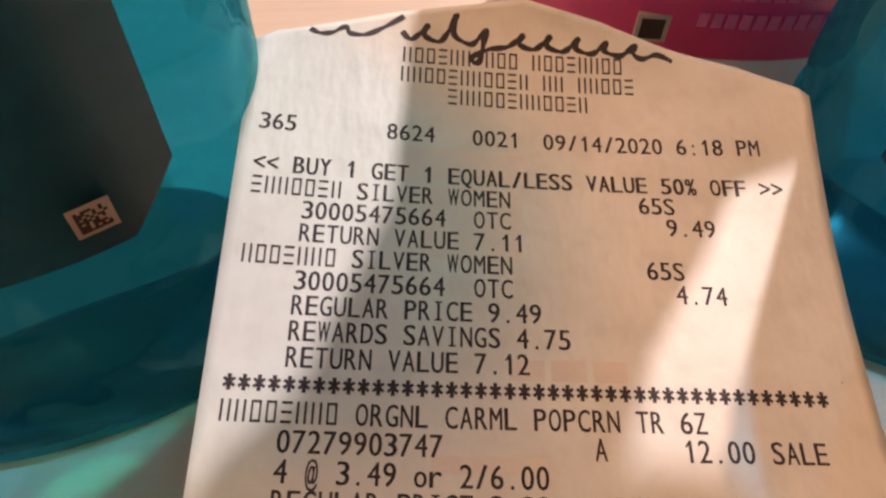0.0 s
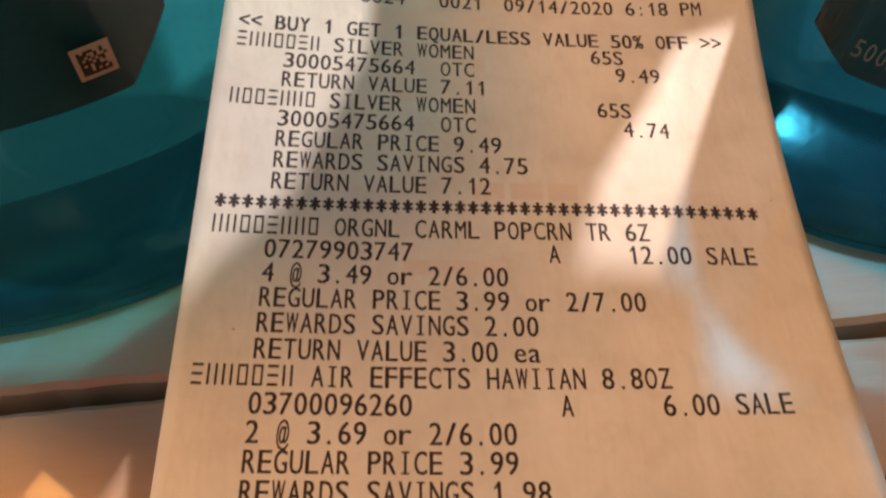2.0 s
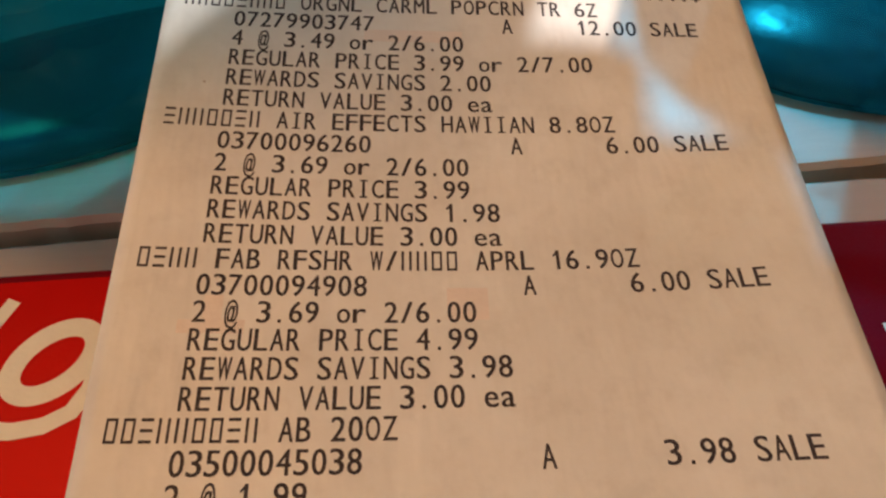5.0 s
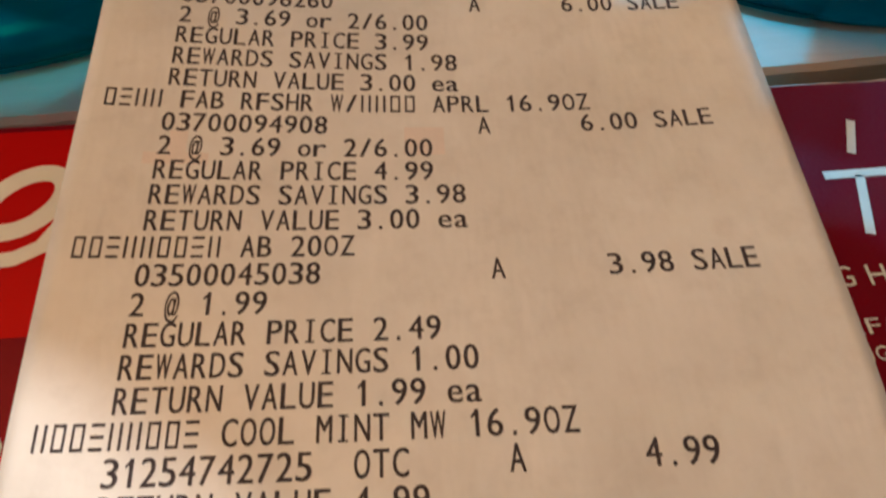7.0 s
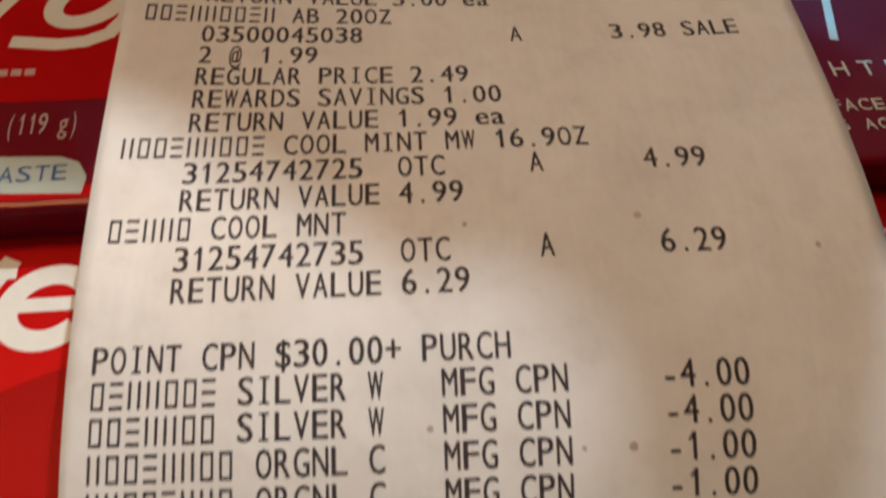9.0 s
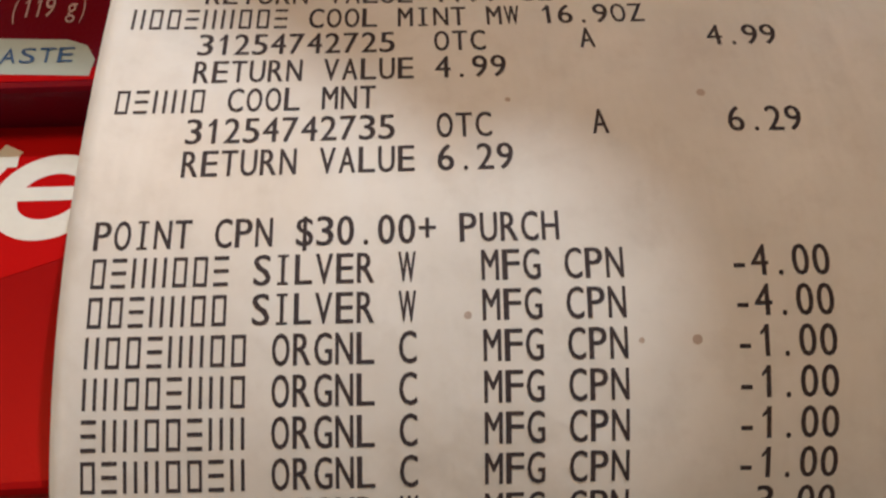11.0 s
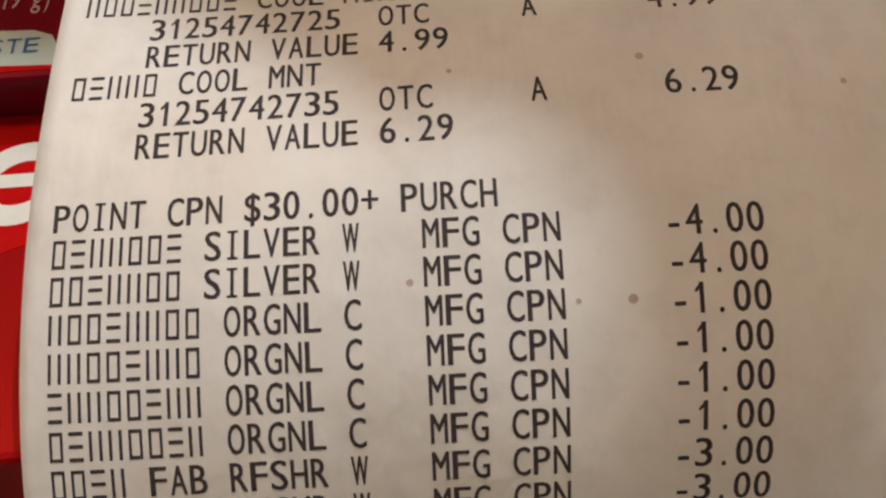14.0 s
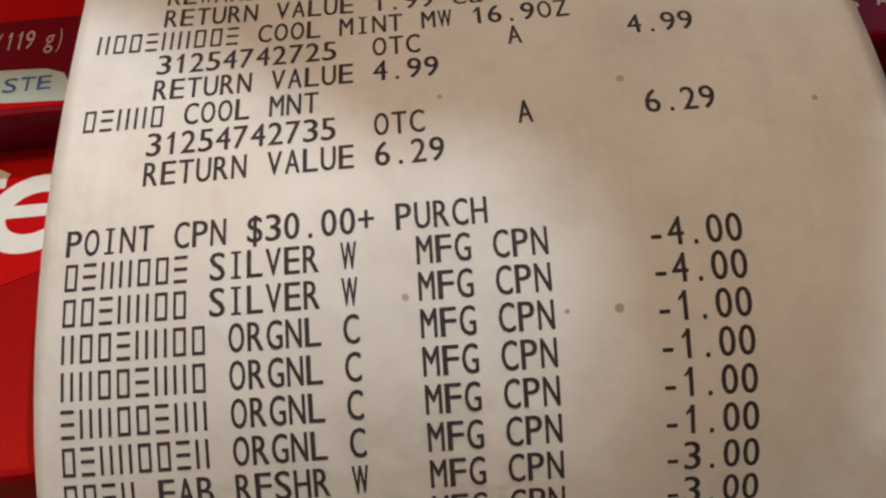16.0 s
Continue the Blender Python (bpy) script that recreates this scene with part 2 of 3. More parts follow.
def stroke(points, widths):
    """Outline of a brush stroke along points."""
    left, right = [], []
    for i, p in enumerate(points):
        a, b = points[max(i - 1, 0)], points[min(i + 1, len(points) - 1)]
        d = Vector((b[0] - a[0], b[1] - a[1])).normalized()
        w = widths[i] if isinstance(widths, (list, tuple)) else widths
        left.append((p[0] - d.y * w / 2, p[1] + d.x * w / 2))
        right.append((p[0] + d.y * w / 2, p[1] - d.x * w / 2))
    return left, right


def arc(cx, cy, rx, ry, a0, a1, n=24, slant=0.0):
    out = []
    for i in range(n + 1):
        a = radians(a0 + (a1 - a0) * i / n)
        x, y = rx * math.cos(a), ry * math.sin(a)
        out.append((cx + x + slant * y, cy + y))
    return out


def ribbon_bm(points, width, z0, z1, bm=None):
    """A flat stroke with thickness between z0 and z1."""
    bm = bm or bmesh.new()
    l, r = stroke(points, width)
    tl, tr, bl, br = ([bm.verts.new((x, y, z)) for x, y in side] for side, z in ((l, z1), (r, z1), (l, z0), (r, z0)))
    for i in range(len(points) - 1):
        bm.faces.new((tl[i], tr[i], tr[i + 1], tl[i + 1]))
        bm.faces.new((bl[i], bl[i + 1], br[i + 1], br[i]))
        bm.faces.new((tl[i], tl[i + 1], bl[i + 1], bl[i]))
        bm.faces.new((tr[i], br[i], br[i + 1], tr[i + 1]))
    bm.faces.new((tl[0], bl[0], br[0], tr[0]))
    bm.faces.new((tl[-1], tr[-1], br[-1], bl[-1]))
    return bm


_glyphs = {}


def glyph(ch):
    """Triangles of one character of the built-in font, in units of its cap height, with its width."""
    if ch not in _glyphs:
        cu = bpy.data.curves.new("glyph", "FONT")
        cu.body, cu.resolution_u = ch, 3
        ob = bpy.data.objects.new("glyph", cu)
        scene.collection.objects.link(ob)
        bpy.context.view_layer.update()
        me = bpy.data.meshes.new_from_object(ob)
        bpy.data.objects.remove(ob)
        co = np.array([v.co[:2] for v in me.vertices]).reshape(-1, 2)
        faces = [tuple(p.vertices) for p in me.polygons]
        bpy.data.meshes.remove(me)
        _glyphs[ch] = (co, faces)
    return _glyphs[ch]


CAP_HEIGHT = float(np.ptp(glyph("H")[0][:, 1]))
NARROW = {".": 0.22, ":": 0.20, ",": 0.22, "!": 0.2, "'": 0.15, "-": 0.62, "1": 0.62, "I": 0.62, "/": 0.9, "(": 0.4, ")": 0.4}


def cells(text, width, height, fill=0.78):
    """Points and faces of monospaced text: every character has a cell of that width; y is 0 on the base line."""
    pts, faces = [], []
    for i, ch in enumerate(text):
        if ch == " ":
            continue
        if ch == "1":
            xm, k = (i + 0.56) * width, width * 0.085
            n = len(pts)
            pts += [(xm - k, 0), (xm + k, 0), (xm + k, height), (xm - k, height), (xm - k, height * 0.93), (xm - width * 0.30, height * 0.76), (xm - width * 0.30, height * 0.66), (xm - k, height * 0.80)]
            faces += [(n, n + 1, n + 2, n + 3), (n + 4, n + 5, n + 6, n + 7)]
            continue
        if ch == "I":
            w, s = width * fill * 0.6, height * 0.085
            x0, x1, xm = i * width + (width - w) / 2, i * width + (width + w) / 2, (i + 0.5) * width
            for a, b, c, d in ((x0, 0, x1, s), (x0, height - s, x1, height), (xm - width * 0.065, s, xm + width * 0.065, height - s)):
                n = len(pts)
                pts += [(a, b), (c, b), (c, d), (a, d)]
                faces.append((n, n + 1, n + 2, n + 3))
            continue
        co, fs = glyph(ch)
        lo, hi = co.min(0), co.max(0)
        w = width * fill * NARROW.get(ch, 1.0)
        sx = w / max(hi[0] - lo[0], 1e-6)
        sy = height / CAP_HEIGHT
        n = len(pts)
        for x, y in co:
            pts.append((i * width + (width - w) / 2 + (x - lo[0]) * sx, y * sy))
        faces += [tuple(k + n for k in f) for f in fs]
    return pts, faces


def flat_text(name, text, x, y, z, cell, height, mat, parent, turn=0.0, label="", fill=0.8, rise=0.00006):
    pts, faces = cells(text, cell, height, fill)
    me = bpy.data.meshes.new(name)
    c, s = math.cos(radians(turn)), math.sin(radians(turn))
    me.from_pydata([(x + p * c - q * s, y + p * s + q * c, z + rise) for p, q in pts], [], faces)
    me.materials.append(mat)
    ob = new(name, me)
    ob.parent = parent
    return tagged(ob, label)


# ---------------------------------------------------------------- room


def build_room():
    x0, x1, y0, y1, z0, z1 = -2.2, 2.2, -2.6, 1.2, -0.75, 1.95
    tagged(part("floor", box_bm(x0, y0, z0 - 0.1, x1, y1, z0), FLOOR), "brown wooden floor under the table", "floor", kind="structure")
    tagged(part("ceiling", box_bm(x0, y0, z1, x1, y1, z1 + 0.1), CEILING), "plain off-white painted ceiling", "ceiling", kind="structure")
    for name, b in (("wall_south", (x0, y0 - 0.12, z0, x1, y0, z1)), ("wall_east", (x1, y0, z0, x1 + 0.12, y1, z1))):
        tagged(part(name, box_bm(*b), WALL), "plain warm beige painted wall", "wall", kind="structure")
    # wall with the window's opening
    wx0, wx1, wz0, wz1 = -0.7, 1.18, 0.55, 1.80
    north = empty("wall_north")
    tagged(north, "plain beige wall with a wide window opening", "wall", kind="structure")
    for b in ((x0, y1, z0, wx0, y1 + 0.12, z1), (wx1, y1, z0, x1, y1 + 0.12, z1), (wx0, y1, z0, wx1, y1 + 0.12, wz0), (wx0, y1, wz1, wx1, y1 + 0.12, z1)):
        part("wall_panel", box_bm(*b), WALL, north)
    win = tagged(empty("window_1"), "white painted window frame without curtains", "window", kind="structure")
    t = 0.05
    for b in ((wx0, y1 + 0.03, wz0, wx0 + t, y1 + 0.09, wz1), (wx1 - t, y1 + 0.03, wz0, wx1, y1 + 0.09, wz1),
              (wx0 + t, y1 + 0.03, wz0, wx1 - t, y1 + 0.09, wz0 + t), (wx0 + t, y1 + 0.03, wz1 - t, wx1 - t, y1 + 0.09, wz1)):
        part("window_frame", box_bm(*b, 0.004), FRAME, win)
    part("window_sill", box_bm(wx0 - 0.04, y1 - 0.05, wz0 - 0.03, wx1 + 0.04, y1, wz0 - 0.001, 0.004), FRAME, win)
    west = tagged(empty("wall_west"), "plain beige wall with a side window opening", "wall", kind="structure")
    vy0, vy1, vz0, vz1 = -1.6, -0.2, 0.2, 1.3
    for b in ((x0 - 0.12, y0, z0, x0, vy0, z1), (x0 - 0.12, vy1, z0, x0, y1, z1), (x0 - 0.12, vy0, z0, x0, vy1, vz0), (x0 - 0.12, vy0, vz1, x0, vy1, z1)):
        part("wall_panel", box_bm(*b), WALL, west)
    side = tagged(empty("window_2"), "white painted side window frame", "window", kind="structure")
    for b in ((x0 - 0.09, vy0, vz0, x0 - 0.03, vy0 + t, vz1), (x0 - 0.09, vy1 - t, vz0, x0 - 0.03, vy1, vz1),
              (x0 - 0.09, vy0 + t, vz0, x0 - 0.03, vy1 - t, vz0 + t), (x0 - 0.09, vy0 + t, vz1 - t, x0 - 0.03, vy1 - t, vz1)):
        part("window_frame", box_bm(*b, 0.004), FRAME, side)
    # Glowing shade for the added warm lamp, out of view as well.
    lamp = tagged(empty("added_ceiling_light"), "unseen round warm ceiling lamp with a frosted shade, added for warm fill", "lamp")
    prof = [(0.12, 1.95), (0.22, 1.942), (0.24, 1.92), (0.23, 1.895), (0.16, 1.882)]
    part("shade", loft([[(-0.80 + r * math.cos(a * math.tau / 32), 0.50 + r * math.sin(a * math.tau / 32), z) for a in range(32)] for r, z in prof]), GLOW, lamp, smooth=True)


build_room()

# ---------------------------------------------------------------- table
TABLE_TURN = 5.2


def build_table():
    m = pose(0, 0.0497, 0, 0, 0, TABLE_TURN)
    table = tagged(empty("table", m), "rustic brown plank table with open dark gaps", "table")
    rng = random.Random(4)
    gap, wide, thick = 0.0036, 0.147, 0.03
    for k in range(-4, 4):
        y0 = k * wide + gap / 2
        bm = bmesh.new()
        n = 380
        xs = [-0.85 + 1.7 * i / n for i in range(n + 1)]
        prev = None
        for x in xs:
            lo, hi = (y0 + rng.uniform(-0.00025, 0.00025) + 0.0004 * math.sin(x * 70 + k), y0 + wide - gap + rng.uniform(-0.00025, 0.00025) + 0.0004 * math.sin(x * 55 + 2 * k))
            e = 0.0012
            ring = [bm.verts.new(p) for p in ((x, lo, -thick), (x, lo, -e), (x, lo + e, 0), (x, hi - e, 0), (x, hi, -e), (x, hi, -thick))]
            if prev:
                for i in range(6):
                    bm.faces.new((prev[i], prev[(i + 1) % 6], ring[(i + 1) % 6], ring[i]))
            else:
                bm.faces.new(ring)
            prev = ring
        bm.faces.new(prev[::-1])
        bmesh.ops.recalc_face_normals(bm, faces=bm.faces[:])
        part("plank", bm, WOOD, table)
    # Board coloured dark so that the plank gaps read as deep shade.
    part("under_board", box_bm(-0.84, -0.58, -0.045, 0.84, 0.58, -0.031), GAP_SHADE_WOOD, table, "board under the planks, coloured dark for the gap shade")
    for x in (-0.78, 0.78):
        for y in (-0.52, 0.52):
            part("leg", box_bm(x - 0.035, y - 0.035, -0.75, x + 0.035, y + 0.035, -0.046, 0.004), WOOD, table)


build_table()

# ---------------------------------------------------------------- toothpaste cartons


def carton(name, m, length, width, height, label, face, side):
    """A closed carton: wrapped body with soft edges, tuck flap seams at the ends."""
    ob = tagged(empty(name, m), label, "carton", "toothpaste cartons")
    bm = box_bm(-length / 2, -width, 0, length / 2, 0, height - 0.00002, 0.0010, 3)
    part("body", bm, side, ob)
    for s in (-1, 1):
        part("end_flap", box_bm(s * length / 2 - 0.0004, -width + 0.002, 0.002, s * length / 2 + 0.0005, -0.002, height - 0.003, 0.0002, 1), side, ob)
    return ob


def build_cartons():
    # the rear one: red field, dark bands, white lettering shapes
    turn = 3.9
    w1, h1 = 0.0462, 0.0390
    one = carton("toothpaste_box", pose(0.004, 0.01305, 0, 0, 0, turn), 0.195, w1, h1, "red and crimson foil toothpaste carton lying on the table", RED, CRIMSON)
    z, e = h1, 0.00003
    c, s = math.cos(radians(-turn)), math.sin(radians(-turn))

    def at(x, y, ox=0.004, oy=0.01305):
        dx, dy = x - ox, y - oy
        return dx * c - dy * s, dx * s + dy * c

    lx, hy = -0.0975 + 0.0012, -0.0014
    # bright red field of the brand side, dark band under it
    edge = 0.012
    part("red_field", slab([(lx, -0.0302), (-0.012, -0.0302), (edge, hy), (lx, hy)], z - 0.0001, z + e), RED, one, "bright red printed field")
    part("red_edge_strip", slab([(lx, -w1 + 0.0012), (-0.02, -w1 + 0.0012), (-0.02, -0.0432), (lx, -0.0432)], z - 0.0001, z + e), RED, one, "bright red printed strip")
    # Mirror foil added on the hidden back to throw red onto the table.
    part("back_panel", box_bm(lx, -0.0002, 0.0015, 0.012, 0.0003, h1 - 0.0040), RED_GLOSS, one, "bright red glossy back panel, added to reflect red light")
    part("pale_edge_strip", slab([(lx, hy + 0.0004), (at(-0.0590, 0)[0], hy + 0.0004), (at(-0.0590, 0)[0], hy - 0.0014), (lx, hy - 0.0014)][::-1], z - 0.0001, z + 1.5 * e), PANEL_PRINT, one, "pale printed strip along the edge")
    g = at(-0.0467, -0.0028)
    bm = ribbon_bm(arc(g[0], g[1], 0.0041, 0.0042, 0, 360, 44, 0.42), 0.0024, z - 0.0001, z + 1.5 * e)
    part("brand_shape", bm, WHITE_PRINT, one, "cream ring of the printed brand mark")
    tail = [at(-0.0402, 0.0022), at(-0.0412, -0.0018), at(-0.0418, -0.0062), at(-0.0432, -0.0090), at(-0.0459, -0.0106), at(-0.0492, -0.0112), at(-0.055, -0.0108)]
    part("brand_tail", ribbon_bm(tail, 0.0020, z - 0.0001, z + 2 * e), WHITE_PRINT, one, "cream tail of the printed brand mark")
    part("brand_stem", ribbon_bm([at(-0.0532, 0.0052), at(-0.0585, -0.0068)], 0.0017, z - 0.0001, z + 1.5 * e), WHITE_PRINT, one, "cream stem of the printed brand mark")
    lab = []
    for x, y in ((-0.09, -0.0300), (-0.0450, -0.0294)):
        lab.append(at(x, y))
    lab += [at(-0.0428, -0.0302), at(-0.0416, -0.0322), at(-0.0417, -0.0346), at(-0.09, -0.0352)]
    part("pale_panel", slab(lab[::-1], z - 0.0001, z + 1.5 * e), PANEL_PRINT, one, "pale rounded panel")
    p = at(-0.0620, -0.0346)
    flat_text("panel_word", "T PASTE", p[0] + 0.0052, p[1] + 0.0005, z + 2 * e, 0.00190, 0.0022, BLUE_PRINT, one, 0.5, "blue letters on the panel", 0.82)
    p = at(-0.0638, -0.0272)
    flat_text("weight_line", "WT 4.2 OZ (119 g)", p[0], p[1], z, 0.00118, 0.0031, PALE_PRINT, one, 0.5, "pale weight lettering", 0.86, 0.0001)
    p = at(-0.060, -0.0172)
    for k in range(6):
        part("small_print_bar", slab([(p[0] + k * 0.0016, p[1]), (p[0] + k * 0.0016 + 0.0012, p[1]), (p[0] + k * 0.0016 + 0.0012, p[1] + 0.0011), (p[0] + k * 0.0016, p[1] + 0.0011)], z - 0.0001, z + 1.5 * e), PALE_PRINT, one)
    # crimson side: bars of the large product letters, then the small lines
    def bar(name, a, b, wd):
        part(name, ribbon_bm([at(*a), at(*b)], wd, z - 0.0001, z + e), WHITE_PRINT, one, "white printed bar")
    bar("letter_bar", (0.0567, 0.0094), (0.0551, 0.0039), 0.0011)
    bar("letter_bar", (0.0504, 0.0003), (0.0588, 0.0010), 0.0012)
    bar("letter_bar", (0.0550, 0.0004), (0.0535, -0.0085), 0.0012)
    bar("letter_bar", (0.0440, 0.0092), (0.0470, 0.0088), 0.0009)
    k = at(0.0672, 0.0060)
    part("letter_ring", ribbon_bm(arc(k[0], k[1], 0.0042, 0.0036, 50, 310, 22), 0.0011, z - 0.0001, z + e), WHITE_PRINT, one, "white printed open ring")
    p = at(0.0464, -0.0158)
    flat_text("small_line", "GHTE", p[0], p[1], z, 0.0040, 0.0026, WHITE_PRINT, one, -0.5, "white lettering", 0.56, 0.0001)
    p = at(0.0448, -0.0220)
    flat_text("small_line", "URFACE S", p[0], p[1], z, 0.00198, 0.0019, WHITE_PRINT, one, -0.5, "white lettering", 0.8, 0.0001)
    p = at(0.0450, -0.0252)
    flat_text("small_line", "ING ACT", p[0], p[1], z, 0.00185, 0.0017, WHITE_PRINT, one, -0.5, "white lettering", 0.8, 0.0001)
    # the front one, a little lower
    w2, h2 = 0.0405, 0.0335
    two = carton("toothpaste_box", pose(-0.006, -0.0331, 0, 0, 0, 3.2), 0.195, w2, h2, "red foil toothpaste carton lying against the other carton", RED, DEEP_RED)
    c, s = math.cos(radians(-3.2)), math.sin(radians(-3.2))
    z = h2

    def on(x, y):
        return at(x, y, -0.006, -0.0331)

    field = [(lx, -0.0225), on(-0.0501, -0.0570), on(-0.0408, -0.0528), on(-0.02, -0.0435), on(0.01, -0.036), (0.03, hy), (lx, hy)]
    part("red_field", slab(field, z - 0.0001, z + e), RED, two, "bright red printed field")
    k = on(-0.0447, -0.0459)
    bm = ribbon_bm(arc(k[0], k[1], 0.0043, 0.0041, 0, 322, 36, 0.12), 0.0025, z - 0.0001, z + 1.5 * e)
    ribbon_bm([(k[0] - 0.0045, k[1] + 0.0003), (k[0] + 0.0052, k[1] + 0.0003)], 0.0017, z - 0.0001, z + 2 * e, bm)
    part("brand_shape", bm, WHITE_PRINT, two, "white ring and bar of the printed brand mark")
    part("brand_stem", ribbon_bm([on(-0.0498, -0.0398), on(-0.0548, -0.0500)], 0.0022, z - 0.0001, z + 1.5 * e), WHITE_PRINT, two, "white stem of the printed brand mark")
    part("brand_cross", ribbon_bm([on(-0.0560, -0.0421), on(-0.0490, -0.0415)], 0.0016, z - 0.0001, z + 2 * e), WHITE_PRINT, two, "white cross stroke of the printed brand mark")
    k = on(0.0525, -0.0385)
    part("brand_ring", ribbon_bm(arc(k[0], k[1], 0.0030, 0.0022, 40, 320, 24), 0.0008, z - 0.0001, z + e), PALE_PRINT, two, "pale printed ring")
    part("brand_rule", ribbon_bm([on(0.0470, -0.0412), on(0.075, -0.0402)], 0.0007, z - 0.0001, z + e), PALE_PRINT, two, "pale printed rule")


build_cartons()

# ---------------------------------------------------------------- bottles


def oval(a, b, n, count=72):
    out = []
    for i in range(count):
        t = math.tau * i / count
        c, s = math.cos(t), math.sin(t)
        out.append((math.copysign(abs(c) ** (2 / n), c) * a, math.copysign(abs(s) ** (2 / n), s) * b))
    return out


def oval_at(a, b, n, t):
    c, s = math.cos(t), math.sin(t)
    return math.copysign(abs(c) ** (2 / n), c) * a, math.copysign(abs(s) ** (2 / n), s) * b


BOTTLE = (0.0445, 0.030, 2.35)


def bottle_rings():
    a, b, n = BOTTLE
    prof = [(0.80, 0.0), (0.885, 0.0), (0.93, 0.0012), (0.965, 0.004), (0.99, 0.009), (1.0, 0.016), (1.0, 0.0345), (0.984, 0.0372), (0.984, 0.0390), (1.0, 0.0420), (1.0, 0.06), (1.0, 0.09), (1.0, 0.130), (0.985, 0.140),
            (0.94, 0.150), (0.85, 0.159), (0.70, 0.166), (0.52, 0.171), (0.36, 0.174), (0.32, 0.177), (0.32, 0.184)]
    rings = []
    for k, (s, z) in enumerate(prof):
        m = n if z < 0.152 else 2.0
        bb = b * s if z < 0.152 else max(b * s, 0.0142)
        aa = max(a * s, 0.0142)
        rings.append([(x, y, z) for x, y in oval(aa, bb, m)])
    return rings


def patch(t0, t1, z_of, steps, mat, parent, name, label, off, zsteps=1):
    """A label wrapped on the bottle between the angles t0 and t1; z_of(f) gives its lower and upper edge."""
    a, b, n = BOTTLE
    bm = bmesh.new()
    cols = []
    for i in range(steps + 1):
        f = i / steps
        x, y = oval_at(a + off, b + off, n, radians(t0 + (t1 - t0) * f))
        lo, hi = z_of(f)
        cols.append([bm.verts.new((x, y, lo + (hi - lo) * k / zsteps)) for k in range(zsteps + 1)])
    for p, q in zip(cols, cols[1:]):
        for k in range(zsteps):
            bm.faces.new((p[k], q[k], q[k + 1], p[k + 1]))
    bmesh.ops.solidify(bm, geom=bm.faces[:], thickness=0.00012)
    return part(name, bm, mat, parent, label, True)


def mouthwash_bottle(m, tag_side, label, plastic, t0, t1, low, cut, rise):
    ob = tagged(empty("mouthwash_bottle", m), label, "bottle", "teal mouthwash bottles")
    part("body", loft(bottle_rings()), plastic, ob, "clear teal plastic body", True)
    a, b, n = BOTTLE
    # Added opaque disc: darkens the view through the wall, its dome catches a glint.
    foot = [(0.86, 0.0004), (0.88, 0.0018), (0.88, 0.0030), (0.85, 0.0042), (0.80, 0.0052), (0.74, 0.0059), (0.65, 0.0066), (0.50, 0.0073), (0.20, 0.0080), (0.06, 0.0080)]
    part("base", loft([[(x, y, z) for x, y in oval(a * k, b * k, n)] for k, z in foot]), INNER_DARK, ob, "dark teal inner disc added to darken the body", True)
    prof = [(0.0158, 0.178), (0.0165, 0.180), (0.0165, 0.202), (0.0150, 0.205)]
    part("cap", loft([[(r * math.cos(i * math.tau / 36), r * math.sin(i * math.tau / 36), z) for i in range(36)] for r, z in prof]), CAP, ob, "black ribbed screw cap")

    def front(f):
        edge = min(f, 1 - f) * (t1 - t0)
        return low + max(0.0, 1 - edge / cut) * rise, 0.1145

    patch(t0, t1, front, 80, LABEL_DARK, ob, "front_label", "dark teal printed label with cut corners", 0.0003)
    patch(4, 40, lambda f: (0.046, 0.120), 30, LABEL_BACK, ob, "back_label", "pale paper label on the back", 0.0002)
    a, b, n = BOTTLE
    if tag_side:
        t = radians(tag_side)
        x, y = oval_at(a + 0.0006, b + 0.0006, n, t)
        x2, y2 = oval_at(a + 0.0006, b + 0.0006, n, t + 0.02)
        turn = math.degrees(math.atan2(y2 - y, x2 - x))
        tag = part("code_tag", box_bm(-0.0026, -0.0001, -0.0026, 0.0026, 0.0001, 0.0026), TAG, ob, "buff square sticker with a smudged code")
        tag.matrix_basis = pose(x, y, 0.0598, 0, 0, turn)
        rng = random.Random(7)
        bm = bmesh.new()
        for i in range(9):
            for j in range(9):
                if i == 0 or j == 0 or rng.random() < 0.5:
                    bmesh.ops.create_cube(bm, size=1, matrix=Matrix.Translation((-0.00172 + i * 0.00043, -0.00012, -0.00172 + j * 0.00043)) @ Matrix.Diagonal((0.00043, 0.00006, 0.00043, 1)))
        part("code_smudge", bm, CODE, tag, "dark brown blurred code blot")
    else:
        txt = flat_text("volume_mark", "500ml", 0, 0, 0, 0.0019, 0.0034, GREY_PRINT, ob, 0, "pale volume lettering", 0.7)
        t = radians(230)
        x, y = oval_at(a + 0.0008, b + 0.0008, n, t)
        x2, y2 = oval_at(a + 0.0008, b + 0.0008, n, t + 0.25)
        turn = math.degrees(math.atan2(y2 - y, x2 - x))
        txt.matrix_basis = pose(x, y, 0.0466, 90, 0, turn)
    return ob


def pump_oval(ob, name, prof, mat, n=2.2, label=""):
    return part(name, loft([[(x, y, z) for x, y in oval(a, b, n, 56)] for a, b, z in prof]), mat, ob, label, True)


